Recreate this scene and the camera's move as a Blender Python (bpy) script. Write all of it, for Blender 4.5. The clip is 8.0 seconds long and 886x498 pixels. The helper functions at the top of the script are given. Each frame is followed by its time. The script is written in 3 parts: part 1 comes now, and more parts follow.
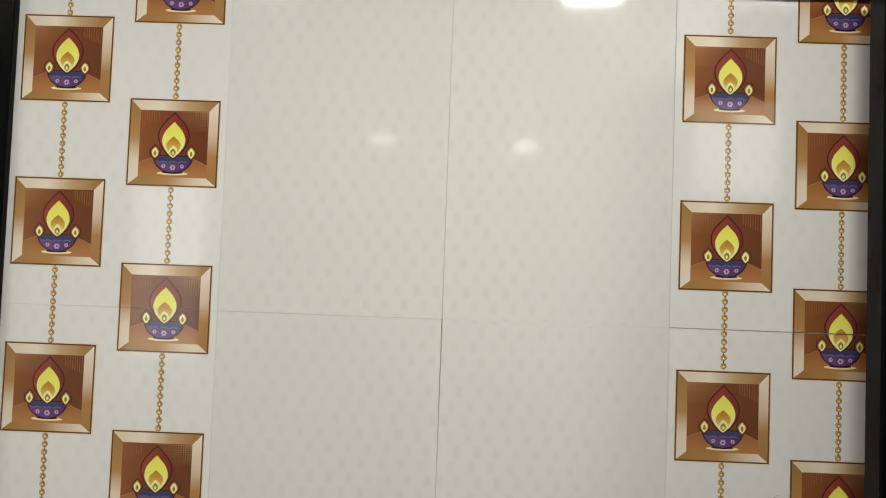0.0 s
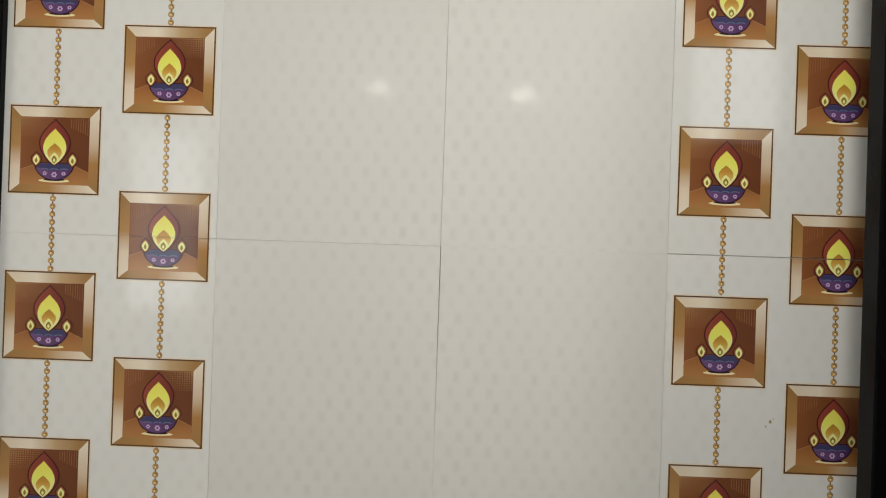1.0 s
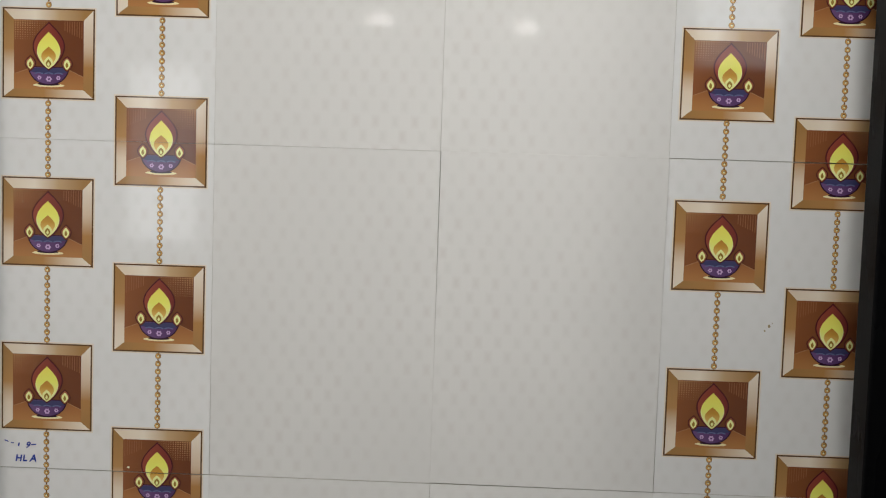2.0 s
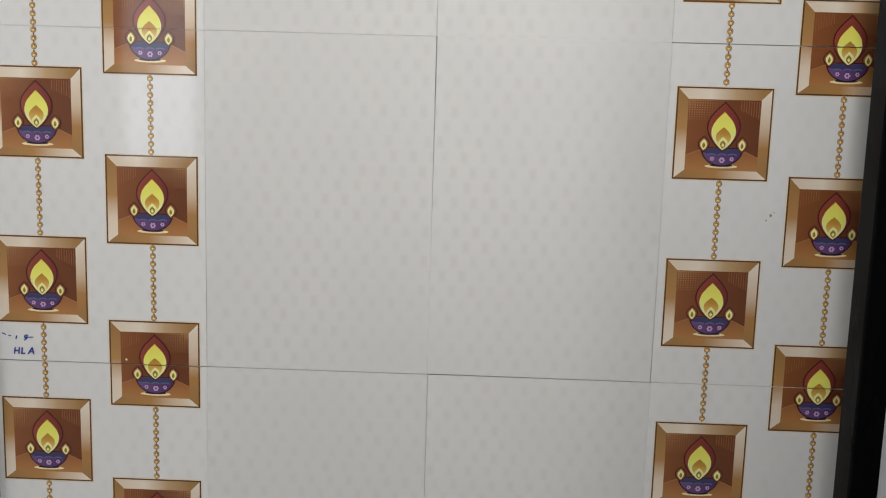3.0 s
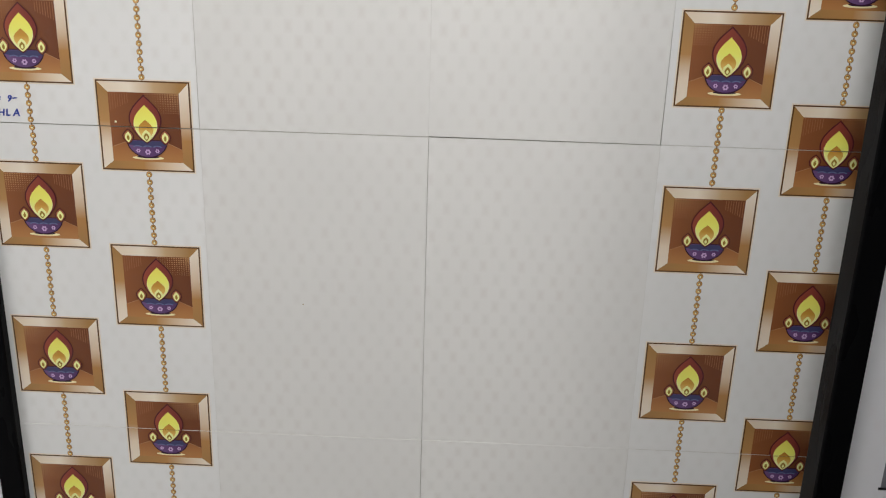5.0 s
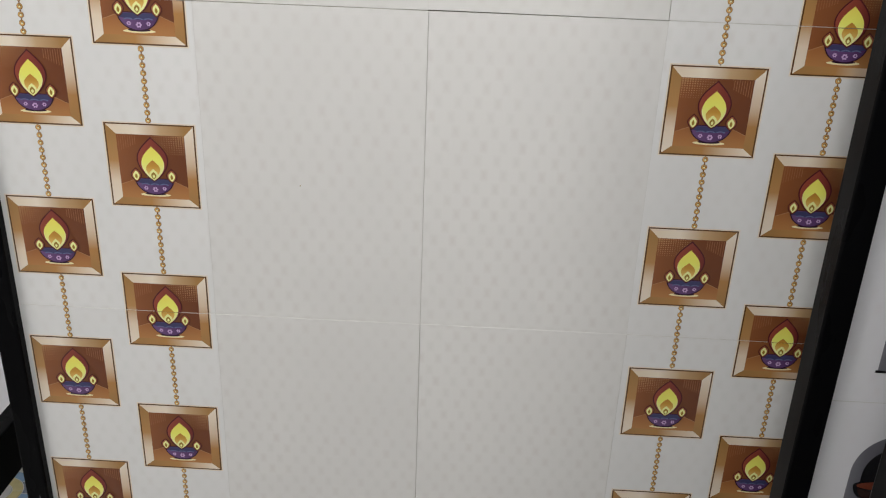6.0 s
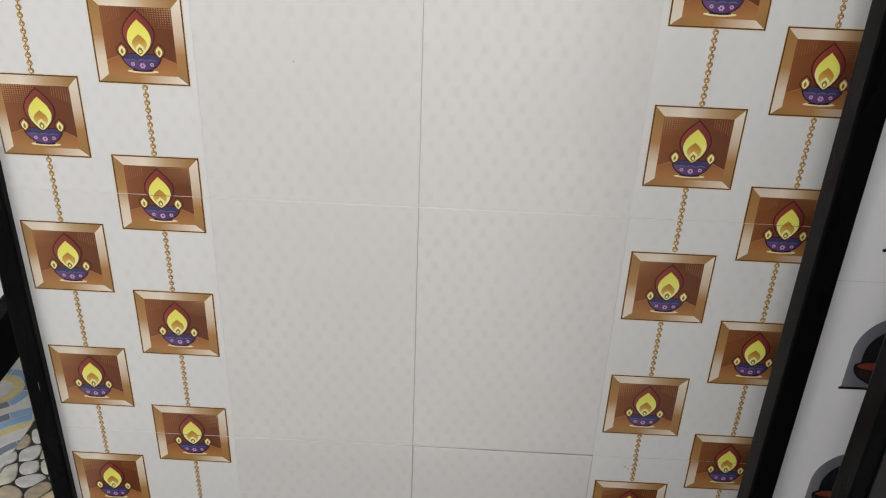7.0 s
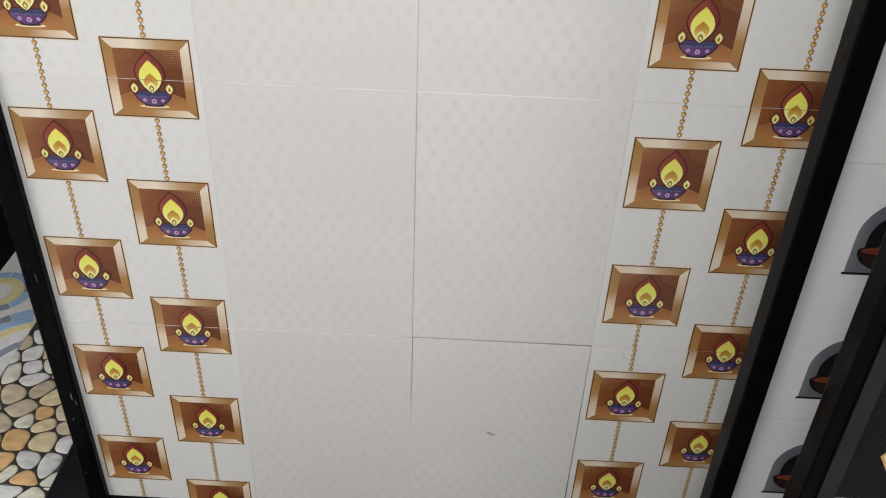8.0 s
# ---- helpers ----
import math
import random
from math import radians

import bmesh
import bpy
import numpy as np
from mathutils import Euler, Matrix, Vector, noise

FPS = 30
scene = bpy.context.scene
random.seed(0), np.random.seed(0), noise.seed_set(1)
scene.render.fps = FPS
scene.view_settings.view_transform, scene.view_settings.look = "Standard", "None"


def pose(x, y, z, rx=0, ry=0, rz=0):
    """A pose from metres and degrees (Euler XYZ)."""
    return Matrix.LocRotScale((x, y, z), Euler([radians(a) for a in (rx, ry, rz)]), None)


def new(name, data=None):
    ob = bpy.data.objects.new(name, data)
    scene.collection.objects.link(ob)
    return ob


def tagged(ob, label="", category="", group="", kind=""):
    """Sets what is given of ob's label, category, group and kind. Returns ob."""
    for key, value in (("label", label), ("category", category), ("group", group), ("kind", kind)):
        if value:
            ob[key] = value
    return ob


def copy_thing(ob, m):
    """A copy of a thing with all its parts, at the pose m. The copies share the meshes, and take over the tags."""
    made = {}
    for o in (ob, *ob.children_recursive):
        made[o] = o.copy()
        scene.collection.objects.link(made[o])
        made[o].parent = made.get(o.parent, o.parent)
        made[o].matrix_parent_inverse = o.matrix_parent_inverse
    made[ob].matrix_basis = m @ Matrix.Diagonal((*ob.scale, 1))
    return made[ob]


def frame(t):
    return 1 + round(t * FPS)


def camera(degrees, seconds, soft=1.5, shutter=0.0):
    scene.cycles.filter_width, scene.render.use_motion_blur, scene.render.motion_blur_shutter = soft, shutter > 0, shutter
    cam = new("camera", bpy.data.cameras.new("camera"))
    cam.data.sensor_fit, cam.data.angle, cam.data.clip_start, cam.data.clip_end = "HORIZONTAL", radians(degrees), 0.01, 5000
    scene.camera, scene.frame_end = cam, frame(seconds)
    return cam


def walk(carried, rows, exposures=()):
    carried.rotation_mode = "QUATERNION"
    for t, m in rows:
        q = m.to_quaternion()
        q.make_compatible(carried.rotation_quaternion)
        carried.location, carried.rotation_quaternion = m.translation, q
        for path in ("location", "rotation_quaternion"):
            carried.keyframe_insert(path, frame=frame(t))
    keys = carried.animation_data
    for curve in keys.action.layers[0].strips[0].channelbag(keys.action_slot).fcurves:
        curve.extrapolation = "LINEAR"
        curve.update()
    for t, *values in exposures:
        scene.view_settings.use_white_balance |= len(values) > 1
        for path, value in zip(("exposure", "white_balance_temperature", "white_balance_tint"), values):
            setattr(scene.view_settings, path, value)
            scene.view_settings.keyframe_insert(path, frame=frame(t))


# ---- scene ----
cam = camera(53.76, 8.0, soft=1.15)
# seconds, x, y, z, yaw, pitch, roll
PATH = (
    (0, 0.0276, -1.1729, 1.9667, 1.423, 2.832, 2.122),
    (0.5, 0.0309, -1.1706, 1.9432, 1.453, 1.673, 2.048),
    (1, 0.0297, -1.1714, 1.9241, 1.266, 0.143, 1.926),
    (1.2, 0.0301, -1.1707, 1.9136, 1.218, -0.612, 1.78),
    (2.3, 0.032, -1.1667, 1.8559, 1.163, -4.153, 1.889),
    (2.5, 0.0324, -1.166, 1.8454, 1.087, -4.604, 1.725),
    (3, 0.0418, -1.1553, 1.8145, 1.25, -7.924, 1.674),
    (3.5, 0.0407, -1.15, 1.7907, 1.132, -10.151, 1.702),
    (4, 0.0407, -1.1408, 1.7526, 1.164, -12.876, 1.892),
    (4.5, 0.0494, -1.1342, 1.7201, 1.435, -15.951, 1.743),
    (4.7, 0.0508, -1.1339, 1.7102, 1.427, -16.74, 1.706),
    (5.8, 0.0583, -1.1325, 1.6557, 1.581, -22.305, 1.998),
    (6, 0.0597, -1.1322, 1.6458, 1.499, -23.517, 2.171),
    (6.5, 0.0577, -1.1306, 1.6172, 1.116, -26.364, 2.33),
    (7, 0.0562, -1.1243, 1.5934, 0.926, -29.225, 2.35),
    (7.5, 0.0574, -1.12, 1.5687, 0.817, -32.293, 2.216),
    (8, 0.0575, -1.1278, 1.5489, 0.578, -34.795, 2.39),
)


def aim(x, y, z, yaw, pitch, roll):
    return pose(x, y, z) @ pose(0, 0, 0, 0, 0, yaw) @ pose(0, 0, 0, 90 + pitch) @ pose(0, 0, 0, 0, 0, roll)


EXPOSURE = (
    (0.0, -1.87, 7000, 6), (1.2, -1.97, 6950, 6), (2.3, -1.9, 6530, 9), (3.5, -1.73, 6500, 9.5),
    (4.5, -1.52, 6500, 9.5), (6.5, -1.24, 6500, 9.5), (8.0, -0.95, 6500, 9.5),
)
walk(cam, [(row[0], aim(*row[1:])) for row in PATH], EXPOSURE)

# ---------------------------------------------------------------- light
FLOOR = -0.08
CEIL = 2.72
world = bpy.data.worlds.new("world")
world.use_nodes = True
scene.world = world
world.node_tree.nodes["Background"].inputs[0].default_value = (0.9, 0.95, 1.0, 1)
world.node_tree.nodes["Background"].inputs[1].default_value = 0.05

# x, y, side and watts of each square ceiling lamp; the row over the boards leans towards them
TILT, DROP = 11.0, 0.032
LAMPS = [(0.30 + 0.74 * k, -0.775, 0.122, w) for k, w in ((-3, 8), (-2, 10), (-1, 15), (0, 27), (1, 21), (2, 17))]
LAMPS += [(-0.39, -3.0, 0.1, 3.0), (0.31, -3.05, 0.1, 3.6)]
# Unseen side lamps, added as fill and kept out of the tiles' reflections.
LAMPS += [(s * x, y, 0.165, 31.0 - 9.0 * s) for s in (-1, 1) for x, y in ((2.7, -1.8), (2.7, -3.2), (3.7, -2.5), (3.7, -4.2), (3.9, -5.6))]


def lamp_place(x, y):
    return pose(x, y, CEIL - DROP, TILT) if y > -1.0 else pose(x, y, CEIL)


def ceiling_lamps():
    """The light of each square ceiling panel, the added side ones included."""
    for x, y, size, watts in LAMPS:
        data = bpy.data.lights.new("ceiling_panel_glow", "AREA")
        data.shape, data.size, data.energy = "SQUARE", size, watts
        data.color = (1.0, 0.98, 0.955)
        ob = new("ceiling_panel_glow", data)
        ob.matrix_world = lamp_place(x, y) @ pose(0, 0, -0.018)


ceiling_lamps()

# ---------------------------------------------------------------- materials


def lin(c):
    return tuple((v / 12.92 if v <= 0.04045 else ((v + 0.055) / 1.055) ** 2.4) for v in (k / 255 for k in c))


def ink(r, g, b, gain=1.28):
    """Reflectance of a printed colour seen under the shop's light."""
    return tuple(min(0.85, v * gain) for v in lin((r, g, b)))


class Nodes:
    """A short way to write node materials."""

    def __init__(self, name, rough=0.4, metal=0.0, colour=(0.5, 0.5, 0.5)):
        self.mat = bpy.data.materials.new(name)
        self.mat.use_nodes = True
        self.tree = self.mat.node_tree
        self.bsdf = self.tree.nodes["Principled BSDF"]
        self.bsdf.inputs["Roughness"].default_value = rough
        self.bsdf.inputs["Metallic"].default_value = metal
        self.bsdf.inputs["Base Color"].default_value = (*colour, 1)

    def add(self, kind):
        return self.tree.nodes.new(kind)

    def link(self, a, b):
        self.tree.links.new(a, b)

    def put(self, value, socket):
        if isinstance(value, bpy.types.NodeSocket):
            self.link(value, socket)
        else:
            socket.default_value = value

    def math(self, op, a, b=0.0, c=0.0):
        node = self.add("ShaderNodeMath")
        node.operation = op
        self.put(a, node.inputs[0])
        self.put(b, node.inputs[1])
        self.put(c, node.inputs[2])
        return node.outputs[0]

    def coords(self):
        return self.add("ShaderNodeTexCoord").outputs["Object"]

    def split(self, vec):
        node = self.add("ShaderNodeSeparateXYZ")
        self.link(vec, node.inputs[0])
        return node.outputs

    def shifted(self, scale=(1, 1, 1)):
        """Object coordinates moved by the object's own random number, so that pieces differ."""
        info = self.add("ShaderNodeObjectInfo").outputs["Random"]
        mul = self.add("ShaderNodeVectorMath")
        mul.operation = "MULTIPLY"
        self.link(self.coords(), mul.inputs[0])
        mul.inputs[1].default_value = scale
        moved = self.add("ShaderNodeVectorMath")
        moved.operation = "ADD"
        self.link(mul.outputs[0], moved.inputs[0])
        comb = self.add("ShaderNodeCombineXYZ")
        far = self.math("MULTIPLY", info, 37.0)
        for k in range(3):
            self.link(far, comb.inputs[k])
        self.link(comb.outputs[0], moved.inputs[1])
        return moved.outputs[0]

    def noise(self, vec, scale, detail=3.0, rough=0.55):
        node = self.add("ShaderNodeTexNoise")
        self.link(vec, node.inputs["Vector"])
        node.inputs["Scale"].default_value = scale
        node.inputs["Detail"].default_value = detail
        node.inputs["Roughness"].default_value = rough
        return node.outputs["Fac"]

    def ramp(self, fac, stops):
        node = self.add("ShaderNodeValToRGB")
        self.link(fac, node.inputs[0])
        els = node.color_ramp.elements
        while len(els) < len(stops):
            els.new(0.5)
        for el, (pos, col) in zip(els, stops):
            el.position = pos
            el.color = (*col, 1) if len(col) == 3 else col
        return node.outputs[0]

    def mix(self, fac, a, b, blend="MIX"):
        node = self.add("ShaderNodeMix")
        node.data_type, node.blend_type = "RGBA", blend
        self.put(fac, node.inputs[0])
        self.put((*a, 1) if isinstance(a, tuple) else a, node.inputs[6])
        self.put((*b, 1) if isinstance(b, tuple) else b, node.inputs[7])
        return node.outputs[2]

    def bump(self, height, strength, distance):
        node = self.add("ShaderNodeBump")
        node.inputs["Strength"].default_value = strength
        node.inputs["Distance"].default_value = distance
        self.link(height, node.inputs["Height"])
        self.link(node.outputs[0], self.bsdf.inputs["Normal"])

    def colour(self, socket):
        self.link(socket, self.bsdf.inputs["Base Color"])

    def gloss(self, fac, low, high):
        node = self.add("ShaderNodeMapRange")
        self.link(fac, node.inputs[0])
        node.inputs[3].default_value, node.inputs[4].default_value = low, high
        self.link(node.outputs[0], self.bsdf.inputs["Roughness"])


def glaze(n, vec):
    """Gentle waviness of a fired glaze."""
    n.bump(n.noise(vec, 9.0, 2.0), 0.06, 0.001)


def ripple_tile(name, base, dash, strength):
    """Off-white glazed wall tile with staggered rows of short upright dashes."""
    n = Nodes(name, 0.13)
    x, y, z = n.split(n.coords())
    row = n.math("DIVIDE", z, 0.0198)
    level = n.math("FLOOR", row)
    odd = n.math("MULTIPLY", n.math("PINGPONG", level, 1.0), 0.5)
    jitter = n.add("ShaderNodeTexWhiteNoise")
    jitter.noise_dimensions = "1D"
    n.link(level, jitter.inputs["W"])
    u = n.math("ADD", n.math("ADD", n.math("DIVIDE", x, 0.0262), odd), n.math("MULTIPLY", jitter.outputs["Value"], 0.3))
    du = n.math("ABSOLUTE", n.math("SUBTRACT", n.math("FRACT", u), 0.5))
    dv = n.math("ABSOLUTE", n.math("SUBTRACT", n.math("FRACT", row), 0.5))
    a = n.math("SMOOTH_MIN", n.math("MULTIPLY", n.math("SUBTRACT", 0.27, du), 4.2), n.math("MULTIPLY", n.math("SUBTRACT", 0.52, dv), 2.6), 0.4)
    fac = n.math("MINIMUM", n.math("MAXIMUM", a, 0.0), 1.0)
    dice = n.add("ShaderNodeTexWhiteNoise")
    dice.noise_dimensions = "2D"
    comb = n.add("ShaderNodeCombineXYZ")
    n.link(n.math("FLOOR", u), comb.inputs[0])
    n.link(level, comb.inputs[1])
    n.link(comb.outputs[0], dice.inputs["Vector"])
    pick = dice.outputs["Value"]
    shifted = n.shifted()
    patch = n.ramp(n.noise(shifted, 4.0, 3.0), [(0.32, (0.38, 0.38, 0.38)), (0.68, (1.0, 1.0, 1.0))])
    depth = n.math("ADD", n.math("MULTIPLY", pick, 0.55), 0.45)
    amount = n.math("MULTIPLY", n.math("MULTIPLY", fac, n.math("MULTIPLY", depth, patch)), strength)
    # The colour holds both the dashes' tint and the shading of their relief.
    tint = n.mix(pick, tuple(v * w for v, w in zip(dash, (0.97, 1.01, 0.98))), tuple(v * w for v, w in zip(dash, (1.06, 0.985, 0.97))))
    soft = n.mix(patch, tuple(v * 0.965 for v in base), tuple(min(0.9, v * 1.03) for v in base))
    n.colour(n.mix(amount, soft, tint))
    n.gloss(n.noise(shifted, 14.0, 3.0), 0.05, 0.085)
    height = n.math("ADD", n.math("MULTIPLY", fac, -0.1), n.math("MULTIPLY", n.noise(shifted, 7.0, 2.0), 1.0))
    n.bump(height, 0.06, 0.001)
    return n.mat


WHITE_TILE = ripple_tile("ripple_glazed_tile", (0.715, 0.71, 0.70), (0.52, 0.51, 0.495), 0.33)
DECOR_TILE = ripple_tile("decor_glazed_tile", (0.75, 0.75, 0.75), (0.63, 0.64, 0.63), 0.38)
PLAIN_TILE = ripple_tile("plain_white_tile", (0.82, 0.82, 0.86), (0.77, 0.77, 0.81), 0.3)


def inked(name, rgb, spread=0.06, rough=0.07):
    """One printed ink under glaze."""
    n = Nodes(name, rough)
    base = ink(*rgb)
    vec = n.shifted()
    n.colour(n.mix(n.noise(vec, 60.0, 3.0), tuple(v * (1 - spread) for v in base), tuple(min(0.9, v * (1 + spread)) for v in base)))
    glaze(n, vec)
    return n.mat


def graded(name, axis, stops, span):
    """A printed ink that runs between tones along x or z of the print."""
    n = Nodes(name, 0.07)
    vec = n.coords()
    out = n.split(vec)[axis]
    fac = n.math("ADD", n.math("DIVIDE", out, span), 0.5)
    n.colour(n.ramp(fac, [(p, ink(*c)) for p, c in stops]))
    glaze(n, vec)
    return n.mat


GOLD, PALE, MID = (145, 109, 66), (210, 199, 184), (172, 144, 110)
INK_LINE = inked("print_outline_brown", (84, 58, 34))
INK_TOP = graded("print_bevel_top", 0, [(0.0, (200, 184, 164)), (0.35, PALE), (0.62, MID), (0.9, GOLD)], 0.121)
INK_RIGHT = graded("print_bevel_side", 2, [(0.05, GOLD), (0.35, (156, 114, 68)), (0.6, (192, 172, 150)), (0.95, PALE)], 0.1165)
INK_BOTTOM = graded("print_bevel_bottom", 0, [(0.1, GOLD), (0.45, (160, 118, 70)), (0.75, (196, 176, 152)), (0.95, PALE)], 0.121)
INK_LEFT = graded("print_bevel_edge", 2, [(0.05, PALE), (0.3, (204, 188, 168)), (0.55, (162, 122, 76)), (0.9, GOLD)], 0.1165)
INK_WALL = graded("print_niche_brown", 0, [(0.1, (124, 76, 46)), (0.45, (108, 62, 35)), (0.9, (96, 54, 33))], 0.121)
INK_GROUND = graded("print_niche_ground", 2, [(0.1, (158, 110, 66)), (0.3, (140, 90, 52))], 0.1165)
INK_DOT = inked("print_halftone", (156, 116, 78))
INK_MAROON = graded("print_flame_maroon", 0, [(0.35, (132, 64, 48)), (0.65, (108, 46, 40))], 0.121)
INK_DARK = inked("print_outline_maroon", (70, 28, 32))
INK_YELLOW = graded("print_flame_yellow", 2, [(0.36, (246, 236, 186)), (0.46, (244, 232, 130)), (0.56, (236, 213, 102)), (0.75, (226, 200, 86))], 0.1165)
INK_AMBER = graded("print_flame_amber", 2, [(0.4, (206, 174, 94)), (0.5, (178, 132, 54)), (0.6, (156, 106, 44))], 0.1165)
INK_CREAM = inked("print_flame_cream", (230, 214, 146))
INK_OLIVE = inked("print_flame_olive", (138, 112, 44))
INK_PURPLE = graded("print_bowl_purple", 0, [(0.3, (98, 70, 112)), (0.7, (74, 48, 88))], 0.121)
INK_BLUE = inked("print_bowl_blue", (58, 58, 92))
INK_WAVE = inked("print_bowl_wave", (86, 92, 128))
INK_BLACK = inked("print_bowl_outline", (46, 26, 40))
INK_LILAC = inked("print_flower_lilac", (176, 146, 186))
INK_SAUCER = inked("print_saucer_cream", (228, 204, 160))
INK_HALO = inked("print_halo", (206, 196, 180))
INK_BEAD = inked("print_bead_gold", (198, 156, 92))
INK_BEADLINE = inked("print_bead_line", (112, 78, 38))
INK_PEARL = inked("print_bead_light", (236, 218, 180))
INK_FLAME_EDGE = graded("print_small_flame_brown", 2, [(0.3, (120, 70, 44)), (0.5, (150, 92, 56))], 0.1165)
INK_STREAK = inked("print_niche_streak", (132, 86, 54))
MARKER = inked("blue_marker", (46, 62, 138))


def black_steel():
    n = Nodes("black_enamel_steel", 0.3)
    vec = n.shifted((1, 1, 0.25))
    wear = n.noise(vec, 40.0, 5.0, 0.65)
    n.colour(n.ramp(wear, [(0.0, (0.0022, 0.0022, 0.0026)), (0.7, (0.0036, 0.0036, 0.0042)), (0.8, (0.02, 0.02, 0.022))]))
    n.bsdf.inputs["Specular IOR Level"].default_value = 0.045
    n.gloss(n.noise(vec, 18.0, 3.0), 0.2, 0.36)
    n.bump(n.noise(vec, 160.0, 2.0), 0.08, 0.0006)
    return n.mat


def noisy(name, a, b, scale, rough, bump=0.1, distance=0.002):
    n = Nodes(name, rough)
    vec = n.shifted()
    n.colour(n.ramp(n.noise(vec, scale, 5.0), [(0.3, a), (0.7, b)]))
    n.gloss(n.noise(vec, scale * 2.3, 3.0), rough * 0.75, min(1.0, rough * 1.3))
    n.bump(n.noise(vec, scale * 4, 3.0), bump, distance)
    return n.mat


STEEL = black_steel()
LIP = noisy("dark_grey_steel", (0.005, 0.005, 0.0055), (0.008, 0.008, 0.008), 30, 0.35)
BACKING = noisy("cement_backing_board", (0.28, 0.27, 0.25), (0.4, 0.39, 0.37), 30, 0.8)
PLINTH = noisy("navy_black_laminate", (0.002, 0.0024, 0.004), (0.004, 0.0045, 0.007), 12, 0.35)
GROUT = noisy("dark_grout", (0.02, 0.018, 0.016), (0.045, 0.04, 0.036), 60, 0.6)
FLOOR_STONE = noisy("pale_floor_stone", (0.33, 0.325, 0.315), (0.4, 0.395, 0.385), 4, 0.3)
WALL = noisy("painted_wall", (0.72, 0.71, 0.69), (0.78, 0.77, 0.75), 3, 0.7)
CEILING = noisy("ceiling_paint", (0.74, 0.73, 0.71), (0.78, 0.77, 0.75), 3, 0.8)
HOUSING = noisy("lamp_housing", (0.75, 0.75, 0.75), (0.8, 0.8, 0.8), 5, 0.4)
TILE_RIM = noisy("dull_tile_rim", (0.58, 0.575, 0.56), (0.68, 0.675, 0.66), 80, 0.6)
TILE_EDGE = noisy("tile_biscuit", (0.42, 0.39, 0.35), (0.52, 0.49, 0.45), 60, 0.8)
NICHE_GREY = graded("print_niche_grey", 0, [(0.1, (150, 150, 156)), (0.6, (96, 96, 104))], 0.14)
NICHE_BLACK = inked("print_niche_black", (20, 20, 24))
CLAY = graded("print_clay", 0, [(0.2, (150, 82, 54)), (0.6, (108, 52, 36))], 0.14)
CLAY_DARK = graded("print_clay_dark", 0, [(0.2, (92, 48, 36)), (0.5, (44, 28, 26))], 0.14)
IVORY = inked("print_ivory", (214, 200, 170))
SCUFF_GLINT = inked("pale_scuff_glint", (96, 98, 104))
SMUDGE = inked("pale_smudge", (164, 152, 130))
STAIN = inked("dirt_speck", (146, 134, 108))


def dark_mosaic():
    n = Nodes("dark_blue_mosaic_tile", 0.3)
    vec = n.shifted()
    v = n.add("ShaderNodeTexVoronoi")
    n.link(vec, v.inputs["Vector"])
    v.inputs["Scale"].default_value = 190
    n.colour(n.ramp(v.outputs["Distance"], [(0.1, (0.009, 0.011, 0.02)), (0.5, (0.002, 0.0025, 0.004))]))
    n.bump(v.outputs["Distance"], 0.3, 0.001)
    return n.mat


MOSAIC = dark_mosaic()
MOSAIC.node_tree.nodes["Principled BSDF"].inputs["Specular IOR Level"].default_value = 0.2
PLINTH.node_tree.nodes["Principled BSDF"].inputs["Specular IOR Level"].default_value = 0.15
glow = Nodes("added_panel_glow", 0.4)
glow.bsdf.inputs["Base Color"].default_value = (0.8, 0.8, 0.8, 1)
glow.bsdf.inputs["Emission Color"].default_value = (0.92, 0.96, 1.0, 1)
glow.bsdf.inputs["Emission Strength"].default_value = 9.5
DIFFUSER = glow.mat


def pebble_glaze():
    n = Nodes("printed_pebble", 0.2)
    info = n.add("ShaderNodeObjectInfo").outputs["Random"]
    stops = [(0.0, (210, 200, 184)), (0.15, (172, 160, 140)), (0.27, (196, 172, 140)), (0.4, (128, 134, 144)), (0.5, (206, 194, 172)),
             (0.62, (190, 152, 106)), (0.70, (160, 148, 128)), (0.84, (216, 212, 204))]
    base = n.ramp(info, [(p, ink(*c, 1.75)) for p, c in stops])
    n.tree.nodes[-1].color_ramp.interpolation = "CONSTANT"
    vec = n.shifted((1.0, 1.6, 1.0))
    mott = n.ramp(n.noise(vec, 26.0, 6.0, 0.6), [(0.3, (0.5, 0.5, 0.5)), (0.5, (0.8, 0.8, 0.8)), (0.68, (1.0, 1.0, 1.0))])
    n.colour(n.mix(0.75, base, mott, "MULTIPLY"))
    n.bump(n.noise(vec, 70.0, 3.0), 0.15, 0.0008)
    return n.mat


PEBBLE = pebble_glaze()
BANDS = [noisy("swirl_" + w, tuple(v * 0.85 for v in ink(*c, 2.4)), ink(*c, 2.4), 30, 0.22) for w, c in
         (("white", (206, 202, 190)), ("beige", (168, 152, 112)), ("blue", (108, 134, 186)), ("slate", (100, 106, 118)), ("pale", (190, 188, 178)))]
SWIRL_LINE = noisy("swirl_line", ink(206, 206, 200, 1.6), ink(222, 222, 216, 1.6), 30, 0.25)

# ---------------------------------------------------------------- mesh helpers


def mesh_of(bm, name, *mats):
    me = bpy.data.meshes.new(name)
    bm.normal_update()
    bm.to_mesh(me)
    bm.free()
    for m in mats:
        me.materials.append(m)
    return me


